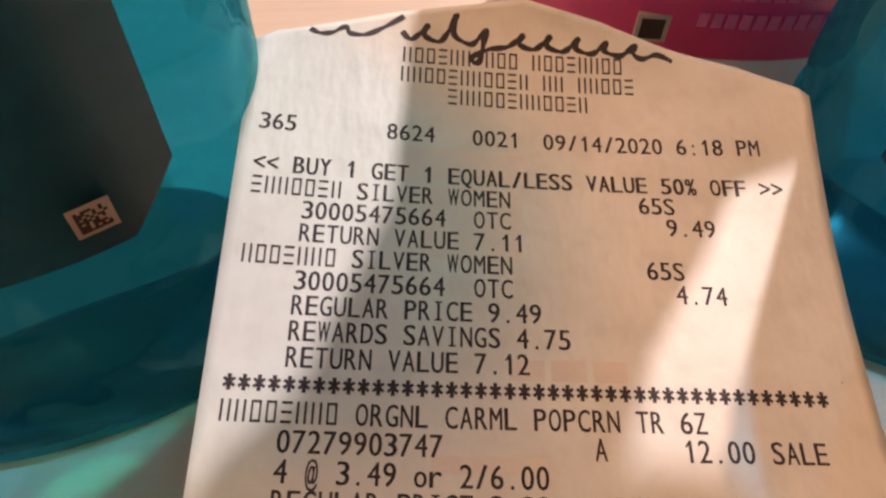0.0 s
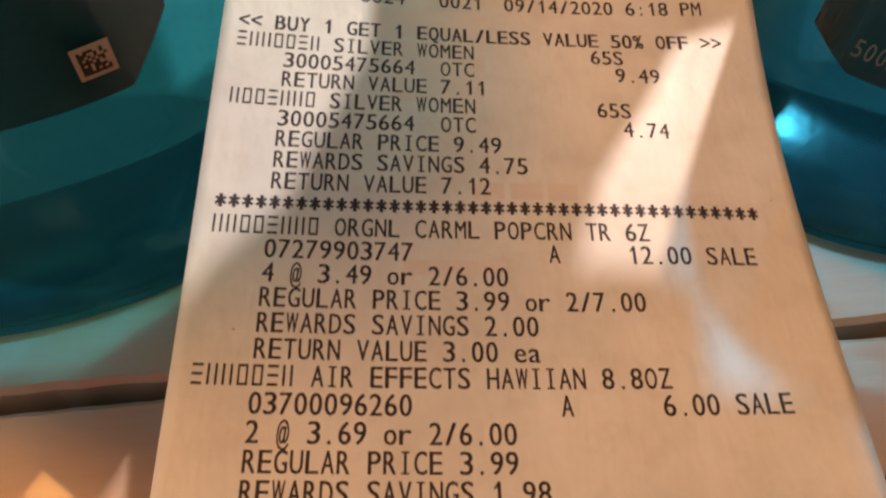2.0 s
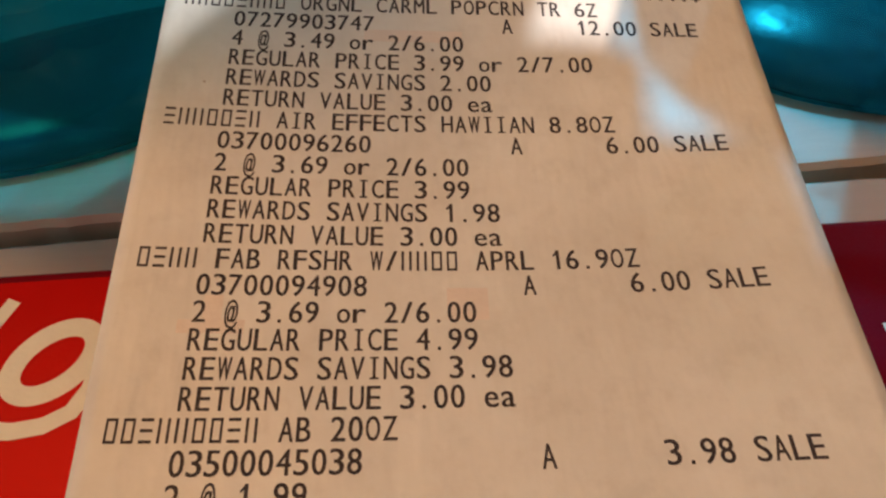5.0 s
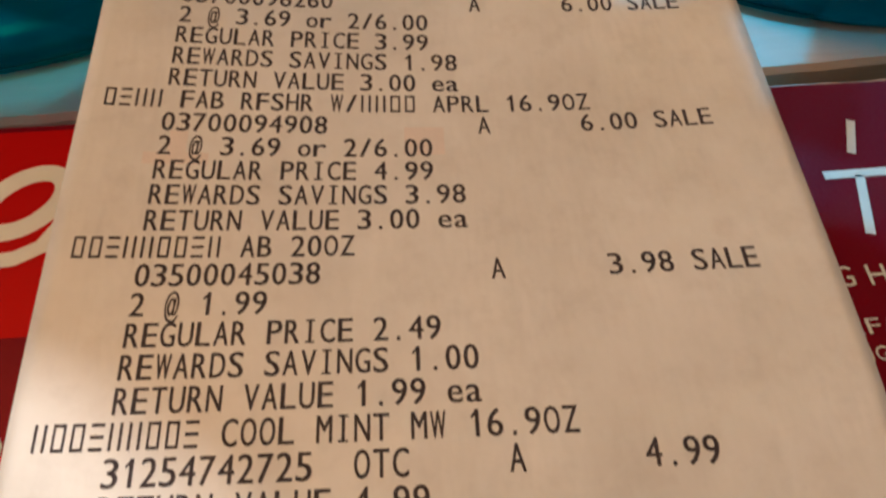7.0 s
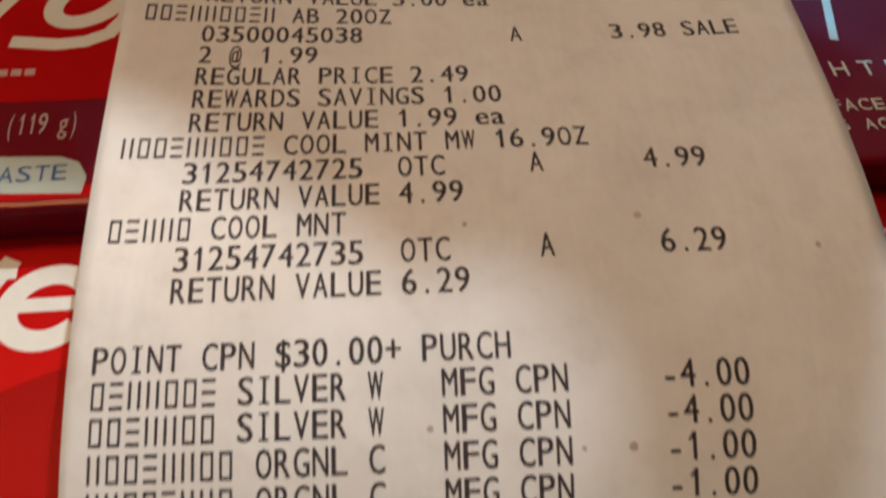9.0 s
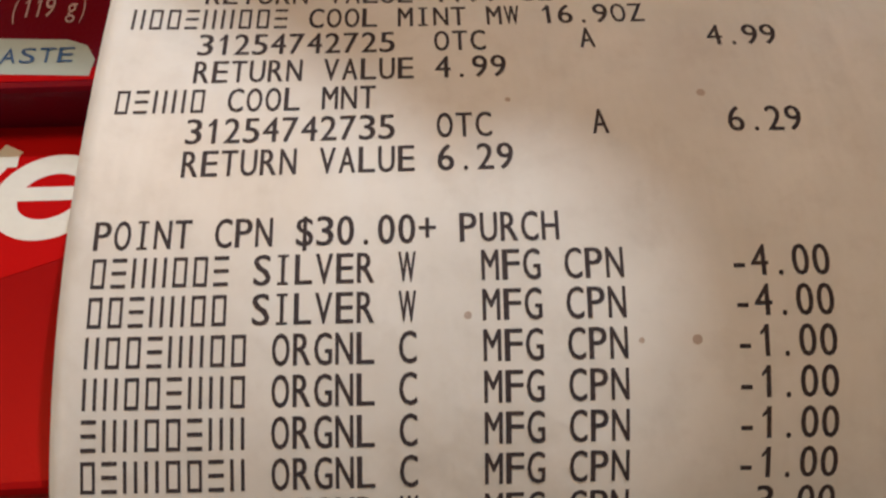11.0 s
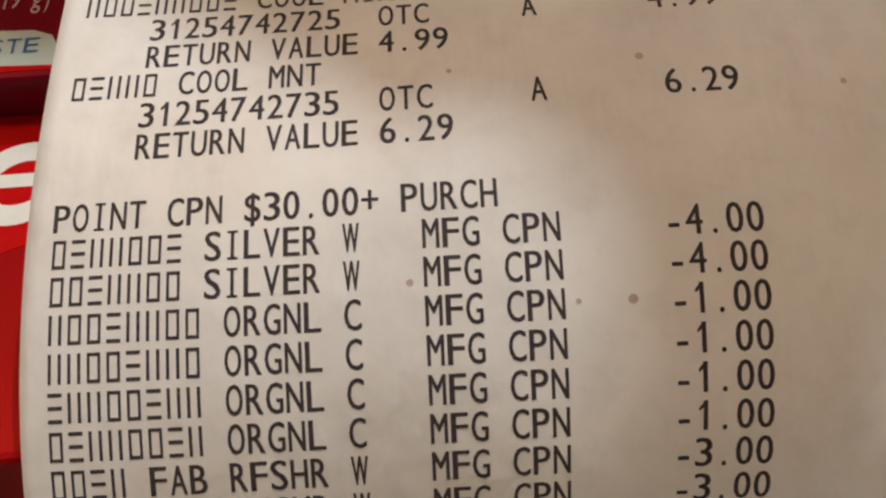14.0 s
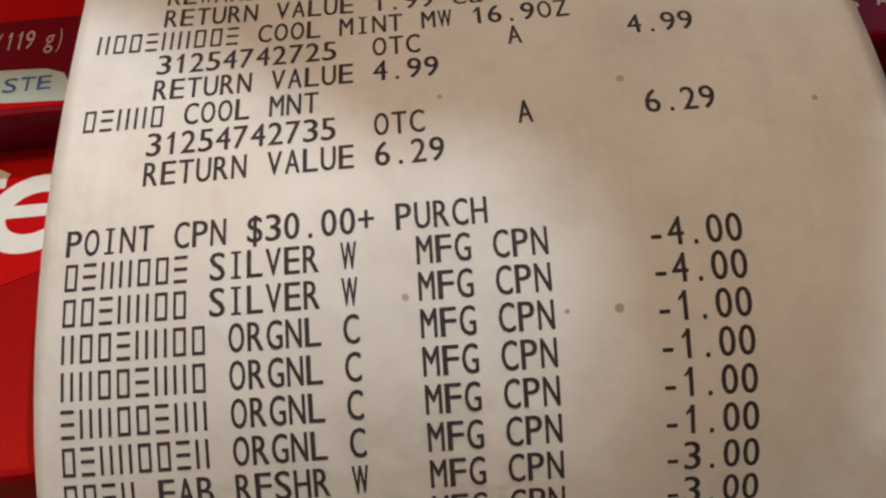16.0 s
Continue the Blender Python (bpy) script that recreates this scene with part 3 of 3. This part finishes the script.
def build_bottles():
    mouthwash_bottle(pose(-0.0808, 0.0851, 0, 0, 0, 20), 292, "clear teal plastic mouthwash bottle standing on the table beside the receipt", TEAL, 231, 309, 0.0530, 12, 0.0095)
    mouthwash_bottle(pose(0.0940, 0.0990, 0, 0, 0, -12), 0, "clear teal mouthwash bottle with a volume mark on its dark label", TEAL_SECOND, 217.5, 258, 0.0428, 14, 0.0055)
    pink = tagged(empty("spray_bottle", pose(0.050, 0.177, 0, 0, 0, -4)), "white plastic spray bottle with a glossy pink label", "bottle")
    shape = [(0.040, 0.030, 0, 0), (0.045, 0.035, 0.003, 0), (0.047, 0.037, 0.010, 0), (0.047, 0.037, 0.062, 0), (0.043, 0.034, 0.072, -0.001), (0.030, 0.024, 0.084, -0.002), (0.019, 0.015, 0.094, -0.004), (0.015, 0.012, 0.100, -0.005), (0.015, 0.012, 0.144, -0.005)]
    part("body", loft([[(x + dx, y, z) for x, y in oval(a, b, 2.3, 56)] for a, b, z, dx in shape]), WHITE_PLASTIC, pink, "white moulded body", True)
    pump_oval(pink, "label", [(0.0474, 0.0374, 0.0190), (0.0474, 0.0374, 0.061)], PINK, 2.3, "glossy pink wrap label")
    # Unseen added shape; its outline is cut to cast the receipt's sun shadows.
    caster_outline = [(-0.0310, 0.1430), (0.0300, 0.1430), (0.0284, 0.1564), (0.0247, 0.1589), (0.0190, 0.1618), (0.0180, 0.1744), (0.0156, 0.1890), (0.0165, 0.2040), (0.0187, 0.2143), (0.0300, 0.2140), (0.0362, 0.2158), (0.0378, 0.2200), (0.0376, 0.2255), (0.0405, 0.2292), (0.0460, 0.2305), (0.0520, 0.2292), (0.0570, 0.2310), (0.0630, 0.2449), (0.0736, 0.2741), (0.0864, 0.3064), (0.0904, 0.3333), (0.0748, 0.3333),
            (0.0708, 0.3213), (0.0659, 0.3200), (0.0639, 0.3162), (0.0628, 0.3128), (0.0560, 0.3073), (0.0457, 0.3017), (0.0383, 0.3028), (0.0106, 0.2854), (0.0030, 0.2814), (-0.0027, 0.2796), (-0.1150, 0.2740), (-0.1180, 0.2240), (-0.0240, 0.2265), (-0.0240, 0.2205), (-0.0196, 0.2111), (-0.0202, 0.1995), (-0.0207, 0.1857), (-0.0206, 0.1781), (-0.0232, 0.1742), (-0.0268, 0.1653), (-0.0314, 0.1522), (-0.0326, 0.1497)][::-1]
    part("shadow_caster", loft([[(x, -0.005, z) for x, z in caster_outline], [(x, 0.0, z) for x, z in caster_outline], [(x, 0.005, z) for x, z in caster_outline]]), WHITE_PLASTIC, pink, "unseen white shape added to shadow the receipt")
    # Added flap, also unseen, that keeps the sun off the left of the table.
    flap_outline = [(-0.105, 0.172), (-0.098, 0.163), (-0.062, 0.161), (-0.0475, 0.168), (-0.0465, 0.196), (-0.0475, 0.2275), (-0.110, 0.2275), (-0.109, 0.198)]
    part("shadow_flap", loft([[(x, y, z) for x, z in flap_outline] for y in (-0.004, 0.0, 0.004)]), WHITE_PLASTIC, pink, "unseen white flap added to shadow the table")
    for z, x0, count in ((0.0345, -0.004, 10), (0.0275, -0.006, 12)):
        for k in range(count):
            x = x0 + k * 0.0029
            y = -0.0376 * (max(0.0, 1 - (abs(x + 0.001) / 0.0474) ** 2.3)) ** (1 / 2.3)
            part("label_bar", box_bm(x, y - 0.0001, z, x + 0.0020, y + 0.0008, z + 0.0036), PINK_PRINT, pink)
    tag = part("code_tag", box_bm(-0.0180, -0.0368, 0.0222, -0.0112, -0.0355, 0.0290), TAG, pink, "buff square sticker with a dark blot")
    part("code_smudge", box_bm(-0.0171, -0.0370, 0.0230, -0.0122, -0.0360, 0.0280), CODE, tag)



build_bottles()

# ---------------------------------------------------------------- receipt
# Height of the paper over the table in millimetres: a smooth Chebyshev sheet
# across (u) and along (v); the paper keeps its length while it bends.
SHEET = np.array([
    (-3.560, -19.525, -7.052, -6.395, -1.728, 0.142, 0.783, 0.209),
    (0.011, 1.198, -0.176, -1.583, 0.453, 0.115, 0.327, 0.040),
    (0.001, 0.249, -0.632, 0.618, -0.248, 0.433, -0.596, 0.215),
    (-0.014, 0.050, -0.010, 0.012, -0.038, 0.075, -0.157, 0.088)])
DRIFT = (0.609, 0.937, -0.100, -0.125)
LIFT = 47.0
PITCH, LINE = 1.693, 3.2752            # one character, one line, in millimetres
V_END = 186.0
CHEB = np.polynomial.chebyshev
SLOPE = np.array([np.append(CHEB.chebder(r), 0.0) / 110 for r in SHEET])
GX, GW = np.polynomial.legendre.leggauss(14)


def sheet_mm(u, v):
    u, v = np.asarray(u, float), np.asarray(v, float)
    vc = np.minimum(v, V_END)
    a = CHEB.chebvander((u - 36) / 40, 3)
    z = ((a @ SHEET) * CHEB.chebvander((vc - 100) / 110, 7)).sum(1)
    vv = 100 + (vc - 100)[:, None] * (GX + 1) / 2
    k = a @ SLOPE
    dz = (k[:, None, :] * CHEB.chebvander(((vv - 100) / 110).ravel(), 7).reshape(*vv.shape, 8)).sum(2)
    run = (np.sqrt(np.maximum(1 - dz ** 2, 0.03)) * GW).sum(1) * (vc - 100) / 2
    w = (vc - 100) / 100
    x = u - 36 + DRIFT[0] * w + DRIFT[1] * w * w
    y = -run + (DRIFT[2] * w + DRIFT[3] * w * w) * (u - 36) / 40
    # past the last bend the paper hangs straight, then meets the table
    end = (k * CHEB.chebvander((vc - 100) / 110, 7)).sum(1)
    over = np.maximum(v - V_END, 0)
    z = z + over * end + LIFT
    y = y - over * np.sqrt(np.maximum(1 - end ** 2, 0.03))
    return np.stack([x, y, np.maximum(z, 0.25)], 1)


def sheet(u, v, off=0.0):
    """Points on the paper, in metres, off millimetres above it."""
    u, v = np.asarray(u, float), np.asarray(v, float)
    p = sheet_mm(u, v)
    if off:
        n = np.cross(sheet_mm(u + 0.4, v) - p, p - sheet_mm(u, v + 0.4))
        p = p + off * n / np.linalg.norm(n, axis=1, keepdims=True)
    return p / 1000


def top_edge(u):
    """Where the torn upper edge runs, in millimetres along the paper."""
    return np.interp(u, (-2.3, 0.5, 17.0, 36.0, 47.0, 58.0, 67.0, 76.0, 77.2), (2.0, 0.2, -3.7, -6.4, -3.6, 0.5, 3.0, 6.8, 8.5))


U0, U1, V1 = -2.2, 76.8, 218.0


def build_receipt():
    nu, nv = 56, 230
    us = np.linspace(U0, U1, nu + 1)
    grid_u, grid_v = [], []
    for j in range(nv + 1):
        f = j / nv
        top = top_edge(us)
        grid_u.append(us)
        grid_v.append(top + (V1 - top) * f)
    p = sheet(np.concatenate(grid_u), np.concatenate(grid_v))
    faces = [(j * (nu + 1) + i, (j + 1) * (nu + 1) + i, (j + 1) * (nu + 1) + i + 1, j * (nu + 1) + i + 1) for j in range(nv) for i in range(nu)]
    me = bpy.data.meshes.new("receipt")
    me.from_pydata(p.tolist(), [], faces)
    me.materials.append(PAPER)
    me.polygons.foreach_set("use_smooth", [True] * len(me.polygons))
    ob = new("receipt", me)
    so = ob.modifiers.new("thickness", "SOLIDIFY")
    so.thickness, so.offset = 0.00009, -1
    return tagged(ob, "long curled white thermal paper receipt with dark printed lines", "receipt")


RECEIPT = build_receipt()


def on_paper(name, uv, faces, mat, label="", off=0.03):
    me = bpy.data.meshes.new(name)
    uv = np.array(uv, float)
    me.from_pydata(sheet(uv[:, 0], uv[:, 1], off).tolist(), [], faces)
    me.materials.append(mat)
    ob = new(name, me)
    ob.parent = RECEIPT
    return tagged(ob, label)


CAP_MM, FILL = 2.55, 0.80


# plain bars that stand for masked characters: x from, y from, x to, y to in a cell
TWO = ((0.26, 0, 0.54, 1), (1.12, 0, 1.40, 1))
THREE = ((0.24, 0, 1.46, 0.13), (0.24, 0.44, 1.46, 0.57), (0.24, 0.87, 1.46, 1))
RING = ((0.26, 0, 0.50, 1), (1.18, 0, 1.42, 1), (0.50, 0, 1.18, 0.12), (0.50, 0.88, 1.18, 1))
BARS = (RING, THREE, TWO, RING, TWO)


def line_of(row, chunks, bold=False):
    """One printed line: (first column, text). '#' stands for a masked character."""
    uv, faces = [], []
    v0 = row * LINE + CAP_MM / 2
    for col, text in chunks:
        for dx in ((-0.07, 0.0, 0.08) if bold else (-0.042, 0.042)):
            pts, fs = cells(text.replace("#", " "), PITCH, CAP_MM, FILL)
            n = len(uv)
            uv += [(col * PITCH + x + dx, v0 - y) for x, y in pts]
            faces += [tuple(k + n for k in f) for f in fs]
        for i, ch in enumerate(text):
            if ch == "#":
                u = (col + i) * PITCH
                for x0, y0, x1, y1 in BARS[(i * 3 + int(row) * 2) % len(BARS)]:
                    n = len(uv)
                    uv += [(u + x0, v0 - CAP_MM * y0), (u + x1, v0 - CAP_MM * y0), (u + x1, v0 - CAP_MM * y1), (u + x0, v0 - CAP_MM * y1)]
                    faces.append((n, n + 1, n + 2, n + 3))
    return uv, faces


MASK7, MASK8, MASK9 = "#" * 7, "#" * 8, "#" * 9
LINES = [
    (1, [(10.9, "###### ### ########")]), (2, [(10.8, "########### ## #####")]), (3, [(14.8, "############")]),
    (5, [(0, "365"), (10, "8624"), (16.9, "0021"), (22.7, "09/14/2020 6:18 PM")]),
    (8, [(0, MASK7 + " SILVER WOMEN"), (30, "65S")]), (9, [(4, "30005475664  OTC"), (32, "9.49")]), (10, [(4, "RETURN VALUE 7.11")]),
    (11, [(0, MASK7 + " SILVER WOMEN"), (30, "65S")]), (12, [(4, "30005475664  OTC"), (32, "4.74")]), (13, [(4, "REGULAR PRICE 9.49")]),
    (14, [(4, "REWARDS SAVINGS 4.75")]), (15, [(4, "RETURN VALUE 7.12")]),
    (17, [(0, MASK8 + " ORGNL CARML POPCRN TR 6Z")]), (18, [(4, "07279903747"), (25, "A"), (31, "12.00 SALE")]), (19, [(4, "4 @ 3.49 or 2/6.00")]),
    (20, [(4, "REGULAR PRICE 3.99 or 2/7.00")]), (21, [(4, "REWARDS SAVINGS 2.00")]), (22, [(4, "RETURN VALUE 3.00 ea")]),
    (23, [(0, MASK7 + " AIR EFFECTS HAWIIAN 8.8OZ")]), (24, [(4, "03700096260"), (25, "A"), (32, "6.00 SALE")]), (25, [(4, "2 @ 3.69 or 2/6.00")]),
    (26, [(4, "REGULAR PRICE 3.99")]), (27, [(4, "REWARDS SAVINGS 1.98")]), (28, [(4, "RETURN VALUE 3.00 ea")]),
    (29, [(0, "#### FAB RFSHR W/#### APRL 16.9OZ")]), (30, [(4, "03700094908"), (25, "A"), (32, "6.00 SALE")]), (31, [(4, "2 @ 3.69 or 2/6.00")]),
    (32, [(4, "REGULAR PRICE 4.99")]), (33, [(4, "REWARDS SAVINGS 3.98")]), (34, [(4, "RETURN VALUE 3.00 ea")]),
    (35, [(0, MASK9 + " AB 20OZ")]), (36, [(4, "03500045038"), (25, "A"), (32, "3.98 SALE")]), (37, [(4, "2 @ 1.99")]),
    (38, [(4, "REGULAR PRICE 2.49")]), (39, [(4, "REWARDS SAVINGS 1.00")]), (40, [(4, "RETURN VALUE 1.99 ea")]),
    (41, [(0, MASK9 + " COOL MINT MW 16.9OZ")]), (42, [(4, "31254742725  OTC"), (25, "A"), (32, "4.99")]), (43, [(4, "RETURN VALUE 4.99")]),
    (44, [(0, "##### COOL MNT")]), (45, [(4, "31254742735  OTC"), (25, "A"), (32, "6.29")]), (46, [(4, "RETURN VALUE 6.29")]),
    (48, [(0, "POINT CPN $30.00+ PURCH")]),
    (49, [(0, MASK7 + " SILVER W   MFG CPN"), (31, "-4.00")]), (50, [(0, MASK7 + " SILVER W   MFG CPN"), (31, "-4.00")]),
    (51, [(0, MASK8 + " ORGNL C   MFG CPN"), (31, "-1.00")]), (52, [(0, MASK8 + " ORGNL C   MFG CPN"), (31, "-1.00")]),
    (53, [(0, MASK8 + " ORGNL C   MFG CPN"), (31, "-1.00")]), (54, [(0, MASK8 + " ORGNL C   MFG CPN"), (31, "-1.00")]),
    (55, [(0, "#### FAB RFSHR W   MFG CPN"), (31, "-3.00")]), (56, [(0, "#### FAB RFSHR W   MFG CPN"), (31, "-3.00")]),
    (57, [(19, "MFG CPN"), (31, "-1.00")]),
]


def words(chunks):
    for col, text in chunks:
        at = 0
        for word in text.split(" "):
            if word:
                yield col + at, word
            at += len(word) + 1


def star(row, c):
    uv, faces = [], []
    for a in (90, 30, 150):
        cx, cy, l, w = (c + 0.5) * PITCH, row * LINE, 0.72, 0.17
        dx, dy = math.cos(radians(a)), math.sin(radians(a))
        dy *= 1.35
        n = len(uv)
        uv += [(cx - dx * l - dy * w, cy - dy * l + dx * w), (cx + dx * l - dy * w, cy + dy * l + dx * w), (cx + dx * l + dy * w, cy + dy * l - dx * w), (cx - dx * l + dy * w, cy - dy * l - dx * w)]
        faces.append((n + 3, n + 2, n + 1, n))
    return uv, faces


def print_receipt():
    for row, chunks in LINES:
        for col, word in words(chunks):
            uv, faces = line_of(row, [(col, word)])
            on_paper("printed_word", uv, faces, INK)
    for col, word in words([(0, "<< BUY 1 GET 1 EQUAL/LESS VALUE 50% OFF >>")]):
        uv, faces = line_of(7, [(col, word)], True)
        on_paper("bold_word", uv, faces, INK, "bold dark printed word")
    for c in range(42):
        uv, faces = star(16, c)
        on_paper("printed_star", uv, faces, INK)
    # the shop's script mark, as plain brush loops

    def brush(points, width):
        l, r = stroke(points, width)
        k = len(points)
        on_paper("mark_stroke", l + r, [(i, i + 1, k + i + 1, k + i) for i in range(k - 1)], INK, "black brush stroke of the shop's mark")

    def smooth(points, n=8):
        """Catmull-Rom points through the given ones."""
        p = [Vector(q) for q in (points[0], *points, points[-1])]
        out = []
        for a, b, c, d in zip(p, p[1:], p[2:], p[3:]):
            for i in range(n):
                t = i / n
                out.append(tuple(0.5 * (2 * b + (c - a) * t + (2 * a - 5 * b + 4 * c - d) * t * t + (3 * b - a - 3 * c + d) * t ** 3)))
        return out + [tuple(points[-1])]

    def pen(points):
        line = smooth(points)
        brush(line, [0.55 + 0.40 * abs(math.sin(0.31 * i + 0.6)) for i in range(len(line))])

    pen([(5.2, -0.4), (6.6, 0.4), (8.4, 0.2), (10.2, -0.9), (11.0, 0.2), (13.2, 0.3), (15.6, -1.0), (18.6, -3.1)])
    # a long slanted wave: one crest tall, one trough hanging, the rest low
    wave = [(18.4, -0.6)]
    for u, tall, hang in ((19.6, 2.4, 0.0), (23.8, 4.4, 0.0), (28.2, 2.4, 2.8), (33.4, 2.0, 0.0), (37.4, 2.1, 0.0), (41.6, 2.1, 0.0), (45.8, 1.9, 0.0), (50.0, 1.8, 0.0)):
        low = 0.7 + 0.028 * (u - 20)
        wave += [(u, low), (u + 1.3, low - tall * 0.4), (u + 2.5, low - tall), (u + 2.1, low - tall * 0.3)]
        wave += [(u + 1.4, low + hang), (u + 0.2, low + hang * 0.8), (u + 2.6, low + hang * 0.25)] if hang else []
    pen(wave + [(53.4, 1.9), (55.6, 1.2), (57.8, 2.2)])
    # print of the back showing through, and small spots
    for u, v, w, h in ((19.0, 18.5, 17.0, 5.2), (22.0, 24.5, 13.0, 11.0), (33.0, 48.5, 4.2, 2.6), (38.0, 48.5, 4.2, 2.6), (43.0, 48.5, 4.0, 2.6), (24.0, 60.0, 13.0, 2.0), (5.5, 102.5, 7.0, 1.6), (8.0, 99.5, 2.0, 3.2), (34.0, 98.5, 4.5, 4.0)):
        n = 8
        pts = [(u + w * i / n, v + h * j / n) for j in range(n + 1) for i in range(n + 1)]
        fs = [(j * (n + 1) + i, (j + 1) * (n + 1) + i, (j + 1) * (n + 1) + i + 1, j * (n + 1) + i + 1) for j in range(n) for i in range(n)]
        on_paper("show_through", pts, fs, SHOW, "faint pink print of the paper's back", 0.012)
    for u, v, r in ((4.3, 69.8, 0.17), (73.3, 50.1, 0.13), (52.5, 144.5, 0.40), (35.3, 144.8, 0.26), (31.1, 164.6, 0.32), (49.5, 166.9, 0.42), (45.0, 166.9, 0.24), (69.8, 148.3, 0.30)):
        pts = [(u + r * math.cos(a * math.tau / 10), v + r * math.sin(a * math.tau / 10)) for a in range(10)]
        on_paper("spot", pts, [tuple(range(10))[::-1]], SPOT, "small brown spot", 0.02)


print_receipt()
